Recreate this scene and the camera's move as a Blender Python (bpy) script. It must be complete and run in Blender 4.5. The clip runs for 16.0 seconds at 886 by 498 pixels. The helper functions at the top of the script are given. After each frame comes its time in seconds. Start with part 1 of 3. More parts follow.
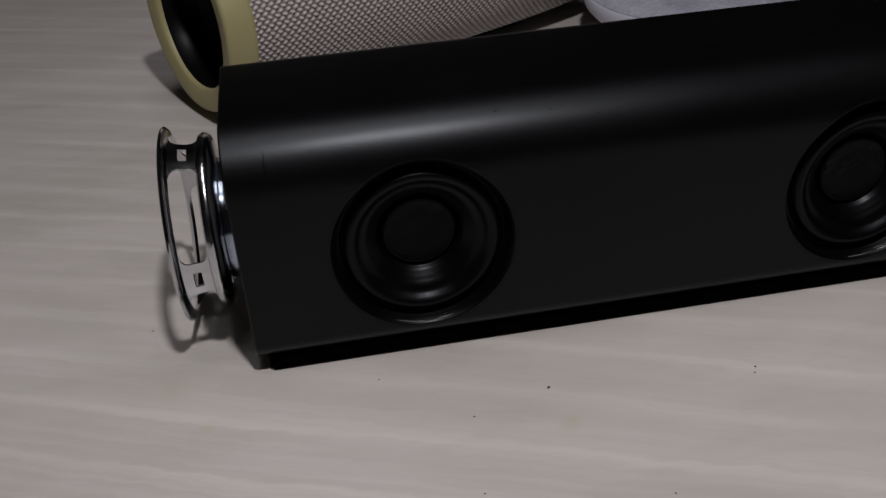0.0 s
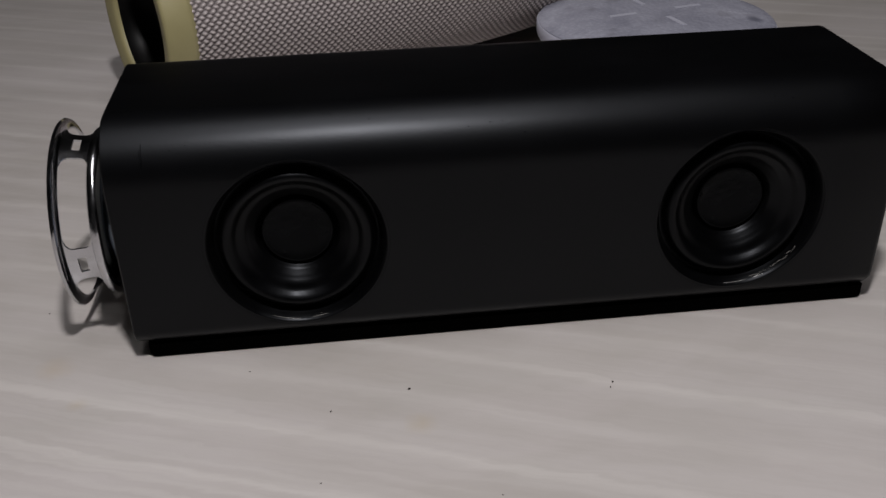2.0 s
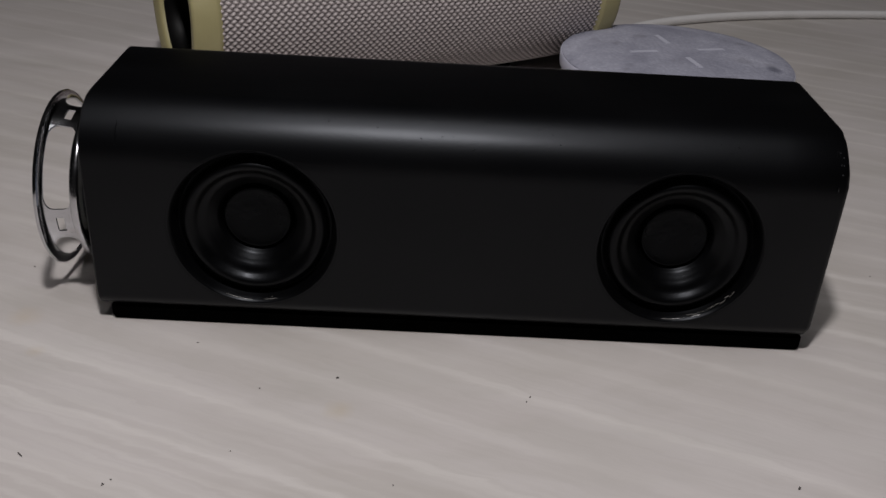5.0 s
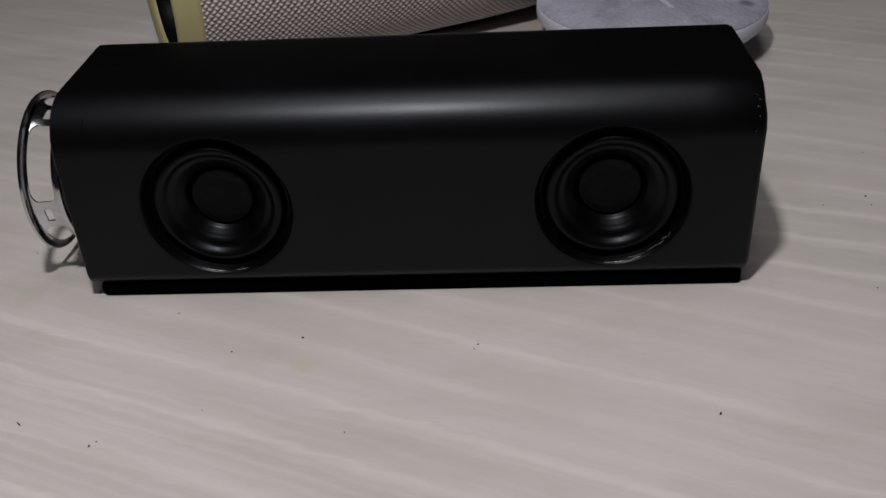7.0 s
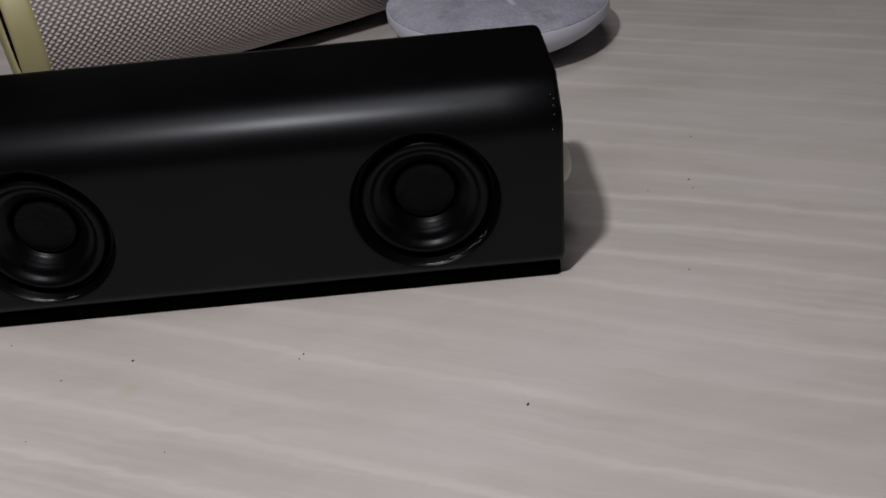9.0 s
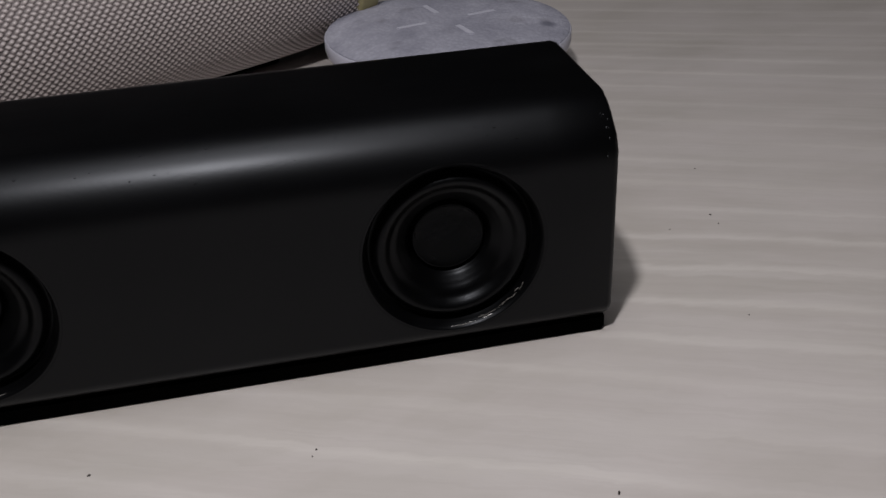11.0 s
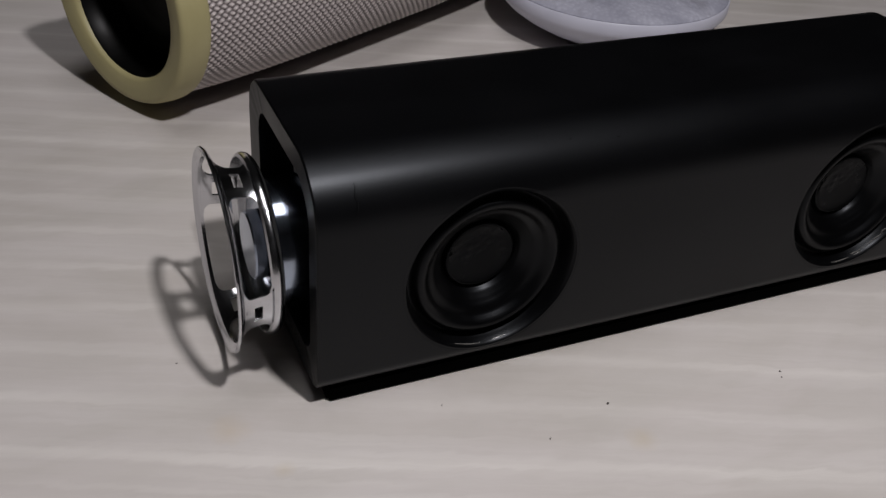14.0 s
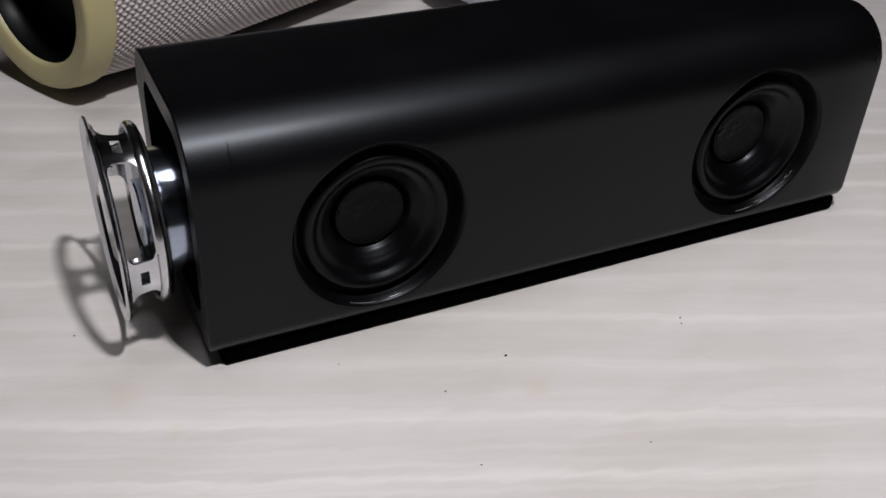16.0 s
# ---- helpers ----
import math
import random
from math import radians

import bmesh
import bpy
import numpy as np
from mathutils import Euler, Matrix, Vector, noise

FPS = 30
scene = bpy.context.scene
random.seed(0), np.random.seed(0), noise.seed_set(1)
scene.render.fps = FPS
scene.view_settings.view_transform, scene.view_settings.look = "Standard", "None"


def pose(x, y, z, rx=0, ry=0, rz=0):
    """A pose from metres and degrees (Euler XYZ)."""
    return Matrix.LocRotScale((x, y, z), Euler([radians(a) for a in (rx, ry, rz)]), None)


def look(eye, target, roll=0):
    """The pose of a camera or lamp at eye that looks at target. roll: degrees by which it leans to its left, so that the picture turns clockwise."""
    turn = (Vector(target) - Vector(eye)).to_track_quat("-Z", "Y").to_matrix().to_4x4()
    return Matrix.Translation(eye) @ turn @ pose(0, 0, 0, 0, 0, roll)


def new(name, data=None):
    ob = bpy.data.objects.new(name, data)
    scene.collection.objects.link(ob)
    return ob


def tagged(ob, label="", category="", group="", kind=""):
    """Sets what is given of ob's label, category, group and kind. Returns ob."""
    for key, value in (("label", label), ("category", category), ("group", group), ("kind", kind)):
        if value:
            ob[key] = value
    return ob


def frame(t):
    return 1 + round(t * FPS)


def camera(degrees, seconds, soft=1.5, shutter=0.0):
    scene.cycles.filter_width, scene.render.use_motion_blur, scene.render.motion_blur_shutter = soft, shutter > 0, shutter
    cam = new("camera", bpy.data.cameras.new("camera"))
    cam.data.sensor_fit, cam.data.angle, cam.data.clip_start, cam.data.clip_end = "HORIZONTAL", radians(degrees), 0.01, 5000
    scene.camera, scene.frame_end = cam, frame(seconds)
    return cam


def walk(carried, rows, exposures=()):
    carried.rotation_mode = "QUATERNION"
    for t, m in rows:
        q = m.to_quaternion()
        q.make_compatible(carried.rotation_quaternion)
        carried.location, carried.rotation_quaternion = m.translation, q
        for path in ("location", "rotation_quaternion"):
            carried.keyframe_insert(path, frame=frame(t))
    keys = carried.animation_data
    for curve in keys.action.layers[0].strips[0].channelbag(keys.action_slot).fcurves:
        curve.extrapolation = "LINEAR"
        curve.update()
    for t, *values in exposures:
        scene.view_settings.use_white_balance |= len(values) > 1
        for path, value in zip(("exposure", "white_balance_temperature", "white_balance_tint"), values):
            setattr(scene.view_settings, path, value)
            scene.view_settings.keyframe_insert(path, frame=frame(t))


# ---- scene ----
cam = camera(48.8, 16.0)

PATH = [
    (0, (0.0243, -0.2067, 0.1637), (0.2675, 1.4797, -0.8836), -3.73),
    (0.5, (0.0336, -0.2102, 0.1628), (0.2816, 1.4915, -0.8584), -3.26),
    (1, (0.0452, -0.2144, 0.1637), (0.2933, 1.4932, -0.8476), -2.19),
    (1.5, (0.057, -0.2204, 0.1666), (0.2747, 1.4977, -0.8339), -1.75),
    (2, (0.0621, -0.2233, 0.1618), (0.2582, 1.4986, -0.8365), -1.13),
    (2.5, (0.0677, -0.2232, 0.1579), (0.2491, 1.4958, -0.8481), 0.02),
    (3, (0.0739, -0.2277, 0.1614), (0.2421, 1.4961, -0.8387), 1.71),
    (3.5, (0.0817, -0.2347, 0.1671), (0.21, 1.498, -0.8236), 2.39),
    (6, (0.1061, -0.2403, 0.1693), (0.0664, 1.5022, -0.8116), 1.63),
    (6.5, (0.1143, -0.2438, 0.1729), (0.0011, 1.4872, -0.8224), -1.27),
    (7, (0.1327, -0.2536, 0.184), (0.0351, 1.4255, -0.8983), -3.07),
    (7.5, (0.1557, -0.2622, 0.2018), (0.1176, 1.3046, -1.0406), -3.97),
    (8, (0.1671, -0.2625, 0.1955), (0.1447, 1.2689, -1.0908), -4.95),
    (8.5, (0.1729, -0.2638, 0.1947), (0.1476, 1.3442, -0.9943), -5.53),
    (11, (0.1276, -0.2065, 0.1623), (0.4453, 1.4861, -0.8547), -2.73),
    (11.5, (0.0753, -0.207, 0.1665), (0.4811, 1.4377, -0.8967), -1.85),
    (12, (0.0298, -0.1905, 0.1876), (0.5882, 1.3819, -0.9151), 0.54),
    (12.5, (-0.0102, -0.1867, 0.189), (0.6505, 1.3198, -0.9486), 2.74),
    (13, (-0.0339, -0.1761, 0.1803), (0.651, 1.3158, -0.9621), 3.89),
    (13.5, (-0.0478, -0.1764, 0.1757), (0.6689, 1.3338, -0.9224), 4.30),
    (14, (-0.0488, -0.1719, 0.1788), (0.6698, 1.3095, -0.9565), 4.88),
    (14.5, (-0.0546, -0.1801, 0.171), (0.6508, 1.3283, -0.9366), 4.22),
    (15, (-0.0446, -0.1783, 0.1747), (0.6977, 1.2756, -0.9808), 4.32),
    (15.5, (-0.0398, -0.1817, 0.1718), (0.7119, 1.2758, -0.9731), 3.39),
    (16, (-0.0285, -0.1888, 0.1721), (0.7117, 1.2815, -0.9638), 2.74),
]
EXPOSURES = ((0, -0.26, 6500, 10), (1, -0.18, 6500, 10), (2.5, -0.08, 6500, 10), (6.5, -0.07, 6500, 10), (7.5, 0.02, 6500, 10), (8.2, -0.08, 6500, 10), (11, 0, 6500, 10), (13, 0.06, 6500, 10), (14.3, 0.24, 6450, 10), (15.2, 0.55, 6280, 10), (16, 0.57, 6280, 10))
walk(cam, [(t, look(eye, target, roll)) for t, eye, target, roll in PATH], EXPOSURES)

# ---- sizes and places, in metres and degrees ----
LAMP_W, LAMP_AT = 6.4, (0.078, -0.162, 0.470)
FILL_W = 5.2
GRAIN_DEG = 21.5
TOP_R, LOW_R = 0.0158, 0.0048
# height of the table top
TZ = 0.0038
DRV_X, DRV_TILT, DRV_TURN = -0.0118, 0, 78
CYL_X, CYL_Y, CYL_Z, CYL_YAW, CYL_R, CYL_LEN = -0.0069, 0.1824, 0.0425, 27.5, 0.0402, 0.191
DISC_X, DISC_Y = 0.2119, 0.2067
CABLE_PTS = [(0.2119, 0.2600, 0.010), (0.1950, 0.2850, 0.004), (0.1880, 0.3020, 0.0026), (0.2060, 0.3170, 0.0026), (0.2290, 0.3380, 0.0026), (0.2680, 0.3570, 0.0026), (0.3050, 0.3690, 0.0026), (0.3480, 0.3790, 0.0026), (0.4300, 0.3920, 0.0026), (0.8000, 0.4300, 0.0026)]
# x, y, size, stretch
CRUMBS = [(0.0754, -0.0220, 0.0005, 1.3), (0.1274, -0.0288, 0.00043, 1), (0.1282, -0.0266, 0.00043, 1), (0.1928, -0.0578, 0.00058, 1.6), (0.0250, -0.0670, 0.00043, 1.5),
          (0.0023, -0.0582, 0.00036, 4.0), (0.2670, 0.0545, 0.0005, 1.5), (0.2672, 0.0485, 0.00043, 1.5), (0.2003, -0.1031, 0.0005, 1.2), (0.034, -0.0082, 0.00036, 1.2),
          (0.055, -0.0280, 0.00029, 1.6), (0.0522, -0.0535, 0.00029, 1.5), (0.0264, -0.0652, 0.00029, 1.4), (0.0929, -0.0630, 0.00036, 1.0), (0.2042, -0.0995, 0.00036, 1.3),
          (0.2520, -0.0017, 0.00043, 1.0), (0.2769, 0.0880, 0.00043, 1.0), (0.2506, 0.0490, 0.00036, 1.2), (-0.0259, 0.0288, 0.00036, 1.0)]

# ---- world, lamp, exposure ----
world = bpy.data.worlds.new("room_dusk")
scene.world = world
world.use_nodes = True
bg = world.node_tree.nodes["Background"]
bg.inputs[0].default_value = (0.9, 0.95, 1.0, 1)
bg.inputs[1].default_value = 0.02

lamp_data = bpy.data.lights.new("desk_light", "POINT")
lamp_data.shadow_soft_size = 0.015
lamp_data.energy = LAMP_W
lamp_data.color = (1.0, 0.962, 0.972)
lamp = new("desk_light", lamp_data)
lamp.matrix_world = look(LAMP_AT, (0.09, 0.04, 0.0))

# unseen fill lamp, added overhead to lift the shadows on the table
fill_data = bpy.data.lights.new("overhead_fill", "AREA")
fill_data.shape, fill_data.size = "DISK", 0.7
fill_data.energy = FILL_W
fill_data.color = (1.0, 0.97, 0.99)
fill_light = new("overhead_fill", fill_data)
fill_light.matrix_world = look((0.1, 0.0, 1.70), (0.1, 0.0, 0.0))


# ---- materials ----
def material(name, color, rough=0.5, metal=0.0, spec=0.5):
    m = bpy.data.materials.new(name)
    m.use_nodes = True
    b = m.node_tree.nodes["Principled BSDF"]
    b.inputs["Base Color"].default_value = (*color, 1)
    b.inputs["Roughness"].default_value = rough
    b.inputs["Metallic"].default_value = metal
    b.inputs["Specular IOR Level"].default_value = spec
    return m, m.node_tree, b


def node(nt, kind, links=None, **values):
    n = nt.nodes.new(kind)
    for key, v in values.items():
        n.inputs[key.replace("_", " ")].default_value = v
    for key, src in (links or {}).items():
        nt.links.new(src, n.inputs[key])
    return n


def ramp(nt, fac, stops):
    n = nt.nodes.new("ShaderNodeValToRGB")
    nt.links.new(fac, n.inputs[0])
    e = n.color_ramp.elements
    while len(e) < len(stops):
        e.new(0.5)
    for el, (p, c) in zip(e, stops):
        el.position = p
        el.color = (*c, 1) if len(c) == 3 else c
    return n.outputs[0]


def grey(v):
    return (v, v, v)


def mix(nt, fac, a, b, blend="MIX"):
    n = nt.nodes.new("ShaderNodeMix")
    n.data_type, n.blend_type = "RGBA", blend
    for slot, v in ((0, fac), (6, a), (7, b)):
        if isinstance(v, (int, float)):
            n.inputs[slot].default_value = v
        elif isinstance(v, tuple):
            n.inputs[slot].default_value = (*v, 1)
        else:
            nt.links.new(v, n.inputs[slot])
    return n.outputs[2]


def bump(nt, b, height, strength=0.3, dist=0.0003, under=None):
    n = nt.nodes.new("ShaderNodeBump")
    n.inputs["Strength"].default_value, n.inputs["Distance"].default_value = strength, dist
    nt.links.new(height, n.inputs["Height"])
    if under:
        nt.links.new(under, n.inputs["Normal"])
    nt.links.new(n.outputs[0], b.inputs["Normal"])
    return n.outputs[0]


def coords(nt, scale=(1, 1, 1), rot=(0, 0, 0), kind="Object"):
    tc = nt.nodes.new("ShaderNodeTexCoord")
    mp = nt.nodes.new("ShaderNodeMapping")
    mp.inputs["Scale"].default_value = scale
    mp.inputs["Rotation"].default_value = rot
    nt.links.new(tc.outputs[kind], mp.inputs["Vector"])
    return mp.outputs[0]


def noisy(nt, vec, scale, detail=4, rough=0.55, distort=0.0):
    return node(nt, "ShaderNodeTexNoise", {"Vector": vec}, Scale=scale, Detail=detail, Roughness=rough, Distortion=distort).outputs[0]


def make_black():
    m, nt, b = material("black_painted_plastic", (0.001, 0.001, 0.0011), 0.30, 0.0, 0.23)
    b.inputs["Specular Tint"].default_value = (0.88, 0.93, 1.0, 1)
    v = coords(nt)
    peel = noisy(nt, v, 1100, 3)
    lumps = noisy(nt, coords(nt, (160, 420, 420)), 1.0, 3)
    smear = noisy(nt, coords(nt, (14, 60, 60)), 1.0, 5)
    r = ramp(nt, smear, [(0.3, grey(0.34)), (0.7, grey(0.41))])
    nt.links.new(r, b.inputs["Roughness"])
    nt.links.new(ramp(nt, noisy(nt, v, 30, 6), [(0.35, (0.0006, 0.0006, 0.0008)), (0.75, (0.0016, 0.0016, 0.0019))]), b.inputs["Base Color"])
    under = bump(nt, b, lumps, 0.008, 0.0006)
    bump(nt, b, peel, 0.05, 0.0003, under)
    return m


def make_cut():
    m, nt, b = material("bare_cut_plastic_edge", (0.05, 0.05, 0.048), 0.6)
    v = coords(nt)
    nt.links.new(ramp(nt, noisy(nt, v, 350, 5), [(0.3, (0.065, 0.065, 0.063)), (0.7, (0.120, 0.118, 0.112))]), b.inputs["Base Color"])
    bump(nt, b, noisy(nt, v, 700, 4), 0.4, 0.0004)
    return m


def make_rubber():
    m, nt, b = material("black_rubber", (0.0010, 0.0010, 0.0012), 0.34, 0.0, 0.18)
    b.inputs["Specular Tint"].default_value = (0.88, 0.93, 1.0, 1)
    v = coords(nt)
    nt.links.new(ramp(nt, noisy(nt, v, 120, 5), [(0.3, grey(0.30)), (0.75, grey(0.44))]), b.inputs["Roughness"])
    bump(nt, b, noisy(nt, v, 500, 4), 0.12, 0.0003)
    return m


def make_cap():
    m, nt, b = material("black_cap_with_glue_marks", (0.004, 0.004, 0.0045), 0.45, 0.0, 0.11)
    b.inputs["Specular Tint"].default_value = (0.85, 0.92, 1.0, 1)
    v = coords(nt)
    blobs = node(nt, "ShaderNodeTexVoronoi", {"Vector": v}, Scale=420.0).outputs[0]
    patch = ramp(nt, noisy(nt, v, 110, 3), [(0.48, grey(0)), (0.62, grey(1))])
    h = mix(nt, patch, grey(0.5), ramp(nt, blobs, [(0.0, grey(1)), (0.5, grey(0.1))]))
    nt.links.new(ramp(nt, patch, [(0, grey(0.40)), (1, grey(0.20))]), b.inputs["Roughness"])
    nt.links.new(ramp(nt, noisy(nt, v, 90, 5), [(0.35, (0.0005, 0.0005, 0.0006)), (0.8, (0.0018, 0.0018, 0.0021))]), b.inputs["Base Color"])
    bump(nt, b, h, 0.5, 0.0004)
    return m


def make_glue():
    m, nt, b = material("dried_pale_glue", (0.13, 0.127, 0.12), 0.25)
    bump(nt, b, noisy(nt, coords(nt), 900, 3), 0.6, 0.0004)
    return m


def make_chrome():
    m, nt, b = material("polished_steel", (0.58, 0.585, 0.61), 0.26, 1.0)
    v = coords(nt)
    nt.links.new(ramp(nt, noisy(nt, v, 160, 5), [(0.3, grey(0.10)), (0.75, grey(0.24))]), b.inputs["Roughness"])
    bump(nt, b, noisy(nt, v, 130, 3), 0.08, 0.0004)
    return m


def make_magnet():
    m, nt, b = material("zinc_plated_magnet_cup", (0.40, 0.46, 0.56), 0.2, 1.0)
    v = coords(nt, (900, 40, 40))
    nt.links.new(ramp(nt, noisy(nt, v, 1.0, 4), [(0.3, grey(0.11)), (0.75, grey(0.22))]), b.inputs["Roughness"])
    return m


def make_plate():
    m, nt, b = material("grey_board", (0.42, 0.42, 0.40), 0.7)
    v = coords(nt)
    nt.links.new(ramp(nt, noisy(nt, v, 80, 5), [(0.3, (0.38, 0.38, 0.36)), (0.75, (0.50, 0.50, 0.48))]), b.inputs["Base Color"])
    bump(nt, b, noisy(nt, v, 400, 4), 0.2, 0.0004)
    return m


def make_cream():
    m, nt, b = material("cream_soft_plastic", (0.42, 0.38, 0.22), 0.5)
    v = coords(nt)
    nt.links.new(ramp(nt, noisy(nt, v, 26, 6), [(0.3, (0.340, 0.304, 0.150)), (0.7, (0.415, 0.372, 0.195))]), b.inputs["Base Color"])
    bump(nt, b, noisy(nt, v, 600, 3), 0.12, 0.0003)
    return m


def make_weave():
    m, nt, b = material("woven_grille_cloth", (0.40, 0.37, 0.36), 0.42)
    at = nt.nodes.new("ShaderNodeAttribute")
    at.attribute_name = "strand_shade"
    # shade in the gaps and glints on the crests, coloured by relief height
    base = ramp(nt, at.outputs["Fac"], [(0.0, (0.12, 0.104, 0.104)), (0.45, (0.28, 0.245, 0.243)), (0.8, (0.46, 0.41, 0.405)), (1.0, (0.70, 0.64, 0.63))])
    v = coords(nt)
    fibre = noisy(nt, coords(nt, (300, 3000, 3000)), 1.0, 3)
    nt.links.new(mix(nt, ramp(nt, noisy(nt, v, 18, 5), [(0.3, grey(0.0)), (0.8, grey(0.22))]), base, (0.36, 0.315, 0.305)), b.inputs["Base Color"])
    bump(nt, b, fibre, 0.25, 0.0003)
    b.inputs["Sheen Weight"].default_value = 0.15
    return m


def make_fabric():
    m, nt, b = material("grey_knit_cloth", (0.30, 0.30, 0.33), 0.85, 0, 0.25)
    v = coords(nt)
    knit = node(nt, "ShaderNodeTexVoronoi", {"Vector": coords(nt, (1, 1.25, 1))}, Scale=430.0).outputs[0]
    stain = noisy(nt, v, 38, 6, 0.6, 0.5)
    base = ramp(nt, stain, [(0.30, (0.25, 0.255, 0.312)), (0.55, (0.362, 0.367, 0.435)), (0.75, (0.465, 0.47, 0.545))])
    dark = ramp(nt, noisy(nt, v, 55, 2), [(0.60, grey(0)), (0.72, grey(0.42))])
    col = mix(nt, dark, base, (0.12, 0.115, 0.125))
    col = mix(nt, ramp(nt, knit, [(0.0, grey(0.0)), (0.6, grey(0.24))]), col, (0.14, 0.14, 0.17))
    tc = nt.nodes.new("ShaderNodeTexCoord")
    d = nt.nodes.new("ShaderNodeVectorMath")
    d.operation = "DISTANCE"
    nt.links.new(tc.outputs["Object"], d.inputs[0])
    d.inputs[1].default_value = (0.0024, -0.0440, 0.0240)
    spot = node(nt, "ShaderNodeMapRange", {"Value": d.outputs["Value"]}, From_Min=0.0022, From_Max=0.0050, To_Min=0.75, To_Max=0.0).outputs[0]
    col = mix(nt, spot, col, (0.10, 0.105, 0.14))
    nt.links.new(col, b.inputs["Base Color"])
    bump(nt, b, knit, 0.6, 0.0006)
    return m


def make_white():
    m, nt, b = material("lilac_white_plastic", (0.52, 0.525, 0.61), 0.42)
    v = coords(nt)
    nt.links.new(ramp(nt, noisy(nt, v, 30, 5), [(0.3, (0.49, 0.495, 0.58)), (0.75, (0.56, 0.565, 0.655))]), b.inputs["Base Color"])
    bump(nt, b, noisy(nt, v, 500, 3), 0.08, 0.0003)
    return m


STAINS = [(0.0776, -0.0358, 0.0045, (0.45, 0.37, 0.24)), (-0.0183, 0.0006, 0.0055, (0.47, 0.37, 0.24)), (-0.0093, -0.016, 0.003, (0.47, 0.39, 0.27)), (0.0559, -0.089, 0.004, (0.36, 0.33, 0.31)), (0.1484, -0.0841, 0.006, (0.44, 0.41, 0.39))]


def make_table():
    m, nt, b = material("pale_wood_laminate", (0.55, 0.52, 0.49), 0.42)
    tilt = (0, 0, radians(GRAIN_DEG))
    warp = noisy(nt, coords(nt, (6, 9, 1), tilt), 1.0, 3)
    vec = nt.nodes.new("ShaderNodeVectorMath")
    vec.operation = "MULTIPLY_ADD"
    nt.links.new(warp, vec.inputs[0])
    vec.inputs[1].default_value = (0, 0.007, 0)
    nt.links.new(coords(nt, (1, 1, 1), tilt), vec.inputs[2])
    jitter = nt.nodes.new("ShaderNodeVectorMath")
    jitter.operation = "MULTIPLY_ADD"
    nt.links.new(noisy(nt, coords(nt, (60, 240, 1), tilt), 1.0, 3, 0.6), jitter.inputs[0])
    jitter.inputs[1].default_value = (0, 0.0045, 0)
    nt.links.new(vec.outputs[0], jitter.inputs[2])
    vec = jitter

    def stretched(sx, sy):
        mp = nt.nodes.new("ShaderNodeMapping")
        mp.inputs["Scale"].default_value = (sx, sy, 1)
        nt.links.new(vec.outputs[0], mp.inputs["Vector"])
        return mp.outputs[0]
    wave = nt.nodes.new("ShaderNodeTexWave")
    wave.wave_type, wave.bands_direction, wave.wave_profile = "BANDS", "Y", "SIN"
    nt.links.new(stretched(1, 1), wave.inputs["Vector"])
    for key, v in (("Scale", 17.0), ("Distortion", 1.5), ("Detail", 2.0), ("Detail Scale", 0.35)):
        wave.inputs[key].default_value = v
    ripple = nt.nodes.new("ShaderNodeTexWave")
    ripple.wave_type, ripple.bands_direction, ripple.wave_profile = "BANDS", "Y", "SIN"
    nt.links.new(stretched(1, 1), ripple.inputs["Vector"])
    for key, v in (("Scale", 74.0), ("Distortion", 3.0), ("Detail", 2.0), ("Detail Scale", 0.30)):
        ripple.inputs[key].default_value = v
    fade = ramp(nt, noisy(nt, stretched(6, 30), 1.0, 3), [(0.36, grey(0.15)), (0.60, grey(1))])
    patch = ramp(nt, noisy(nt, stretched(3.2, 9), 1.0, 3), [(0.50, grey(0)), (0.66, grey(1))])
    fine = noisy(nt, stretched(16, 620), 1.0, 4, 0.6)
    soft = noisy(nt, stretched(9, 95), 1.0, 4, 0.6)
    broad = noisy(nt, coords(nt, (7, 15, 1), tilt), 1.0, 5, 0.6, 0.6)
    cloud = noisy(nt, coords(nt, (16, 34, 1), tilt), 1.0, 4, 0.6, 0.4)
    lines = ramp(nt, wave.outputs["Fac"], [(0.50, grey(0)), (0.88, grey(0.10)), (1.0, grey(0.36))])
    lines = mix(nt, 1.0, lines, fade, "MULTIPLY")
    small = mix(nt, 1.0, ramp(nt, ripple.outputs["Fac"], [(0.35, grey(0)), (1.0, grey(0.30))]), patch, "MULTIPLY")
    base = ramp(nt, broad, [(0.32, (0.425, 0.398, 0.366)), (0.50, (0.492, 0.460, 0.438)), (0.68, (0.532, 0.498, 0.482))])
    base = mix(nt, ramp(nt, cloud, [(0.46, grey(0.0)), (0.66, grey(0.40))]), base, (0.445, 0.425, 0.395))
    base = mix(nt, ramp(nt, soft, [(0.44, grey(0.0)), (0.64, grey(0.34))]), base, (0.585, 0.556, 0.540))
    col = mix(nt, small, base, (0.62, 0.595, 0.565))
    col = mix(nt, lines, col, (0.70, 0.672, 0.640))
    col = mix(nt, ramp(nt, fine, [(0.40, grey(0.12)), (0.56, grey(0.0))]), col, (0.39, 0.362, 0.340))
    tc = nt.nodes.new("ShaderNodeTexCoord")
    wob = noisy(nt, coords(nt), 140, 3)
    for x, y, r, c in STAINS:
        d = nt.nodes.new("ShaderNodeVectorMath")
        d.operation = "DISTANCE"
        nt.links.new(tc.outputs["Object"], d.inputs[0])
        d.inputs[1].default_value = (x, y, 0)
        sub = nt.nodes.new("ShaderNodeMath")
        sub.operation = "MULTIPLY_ADD"
        nt.links.new(wob, sub.inputs[0])
        sub.inputs[1].default_value = r * 1.1
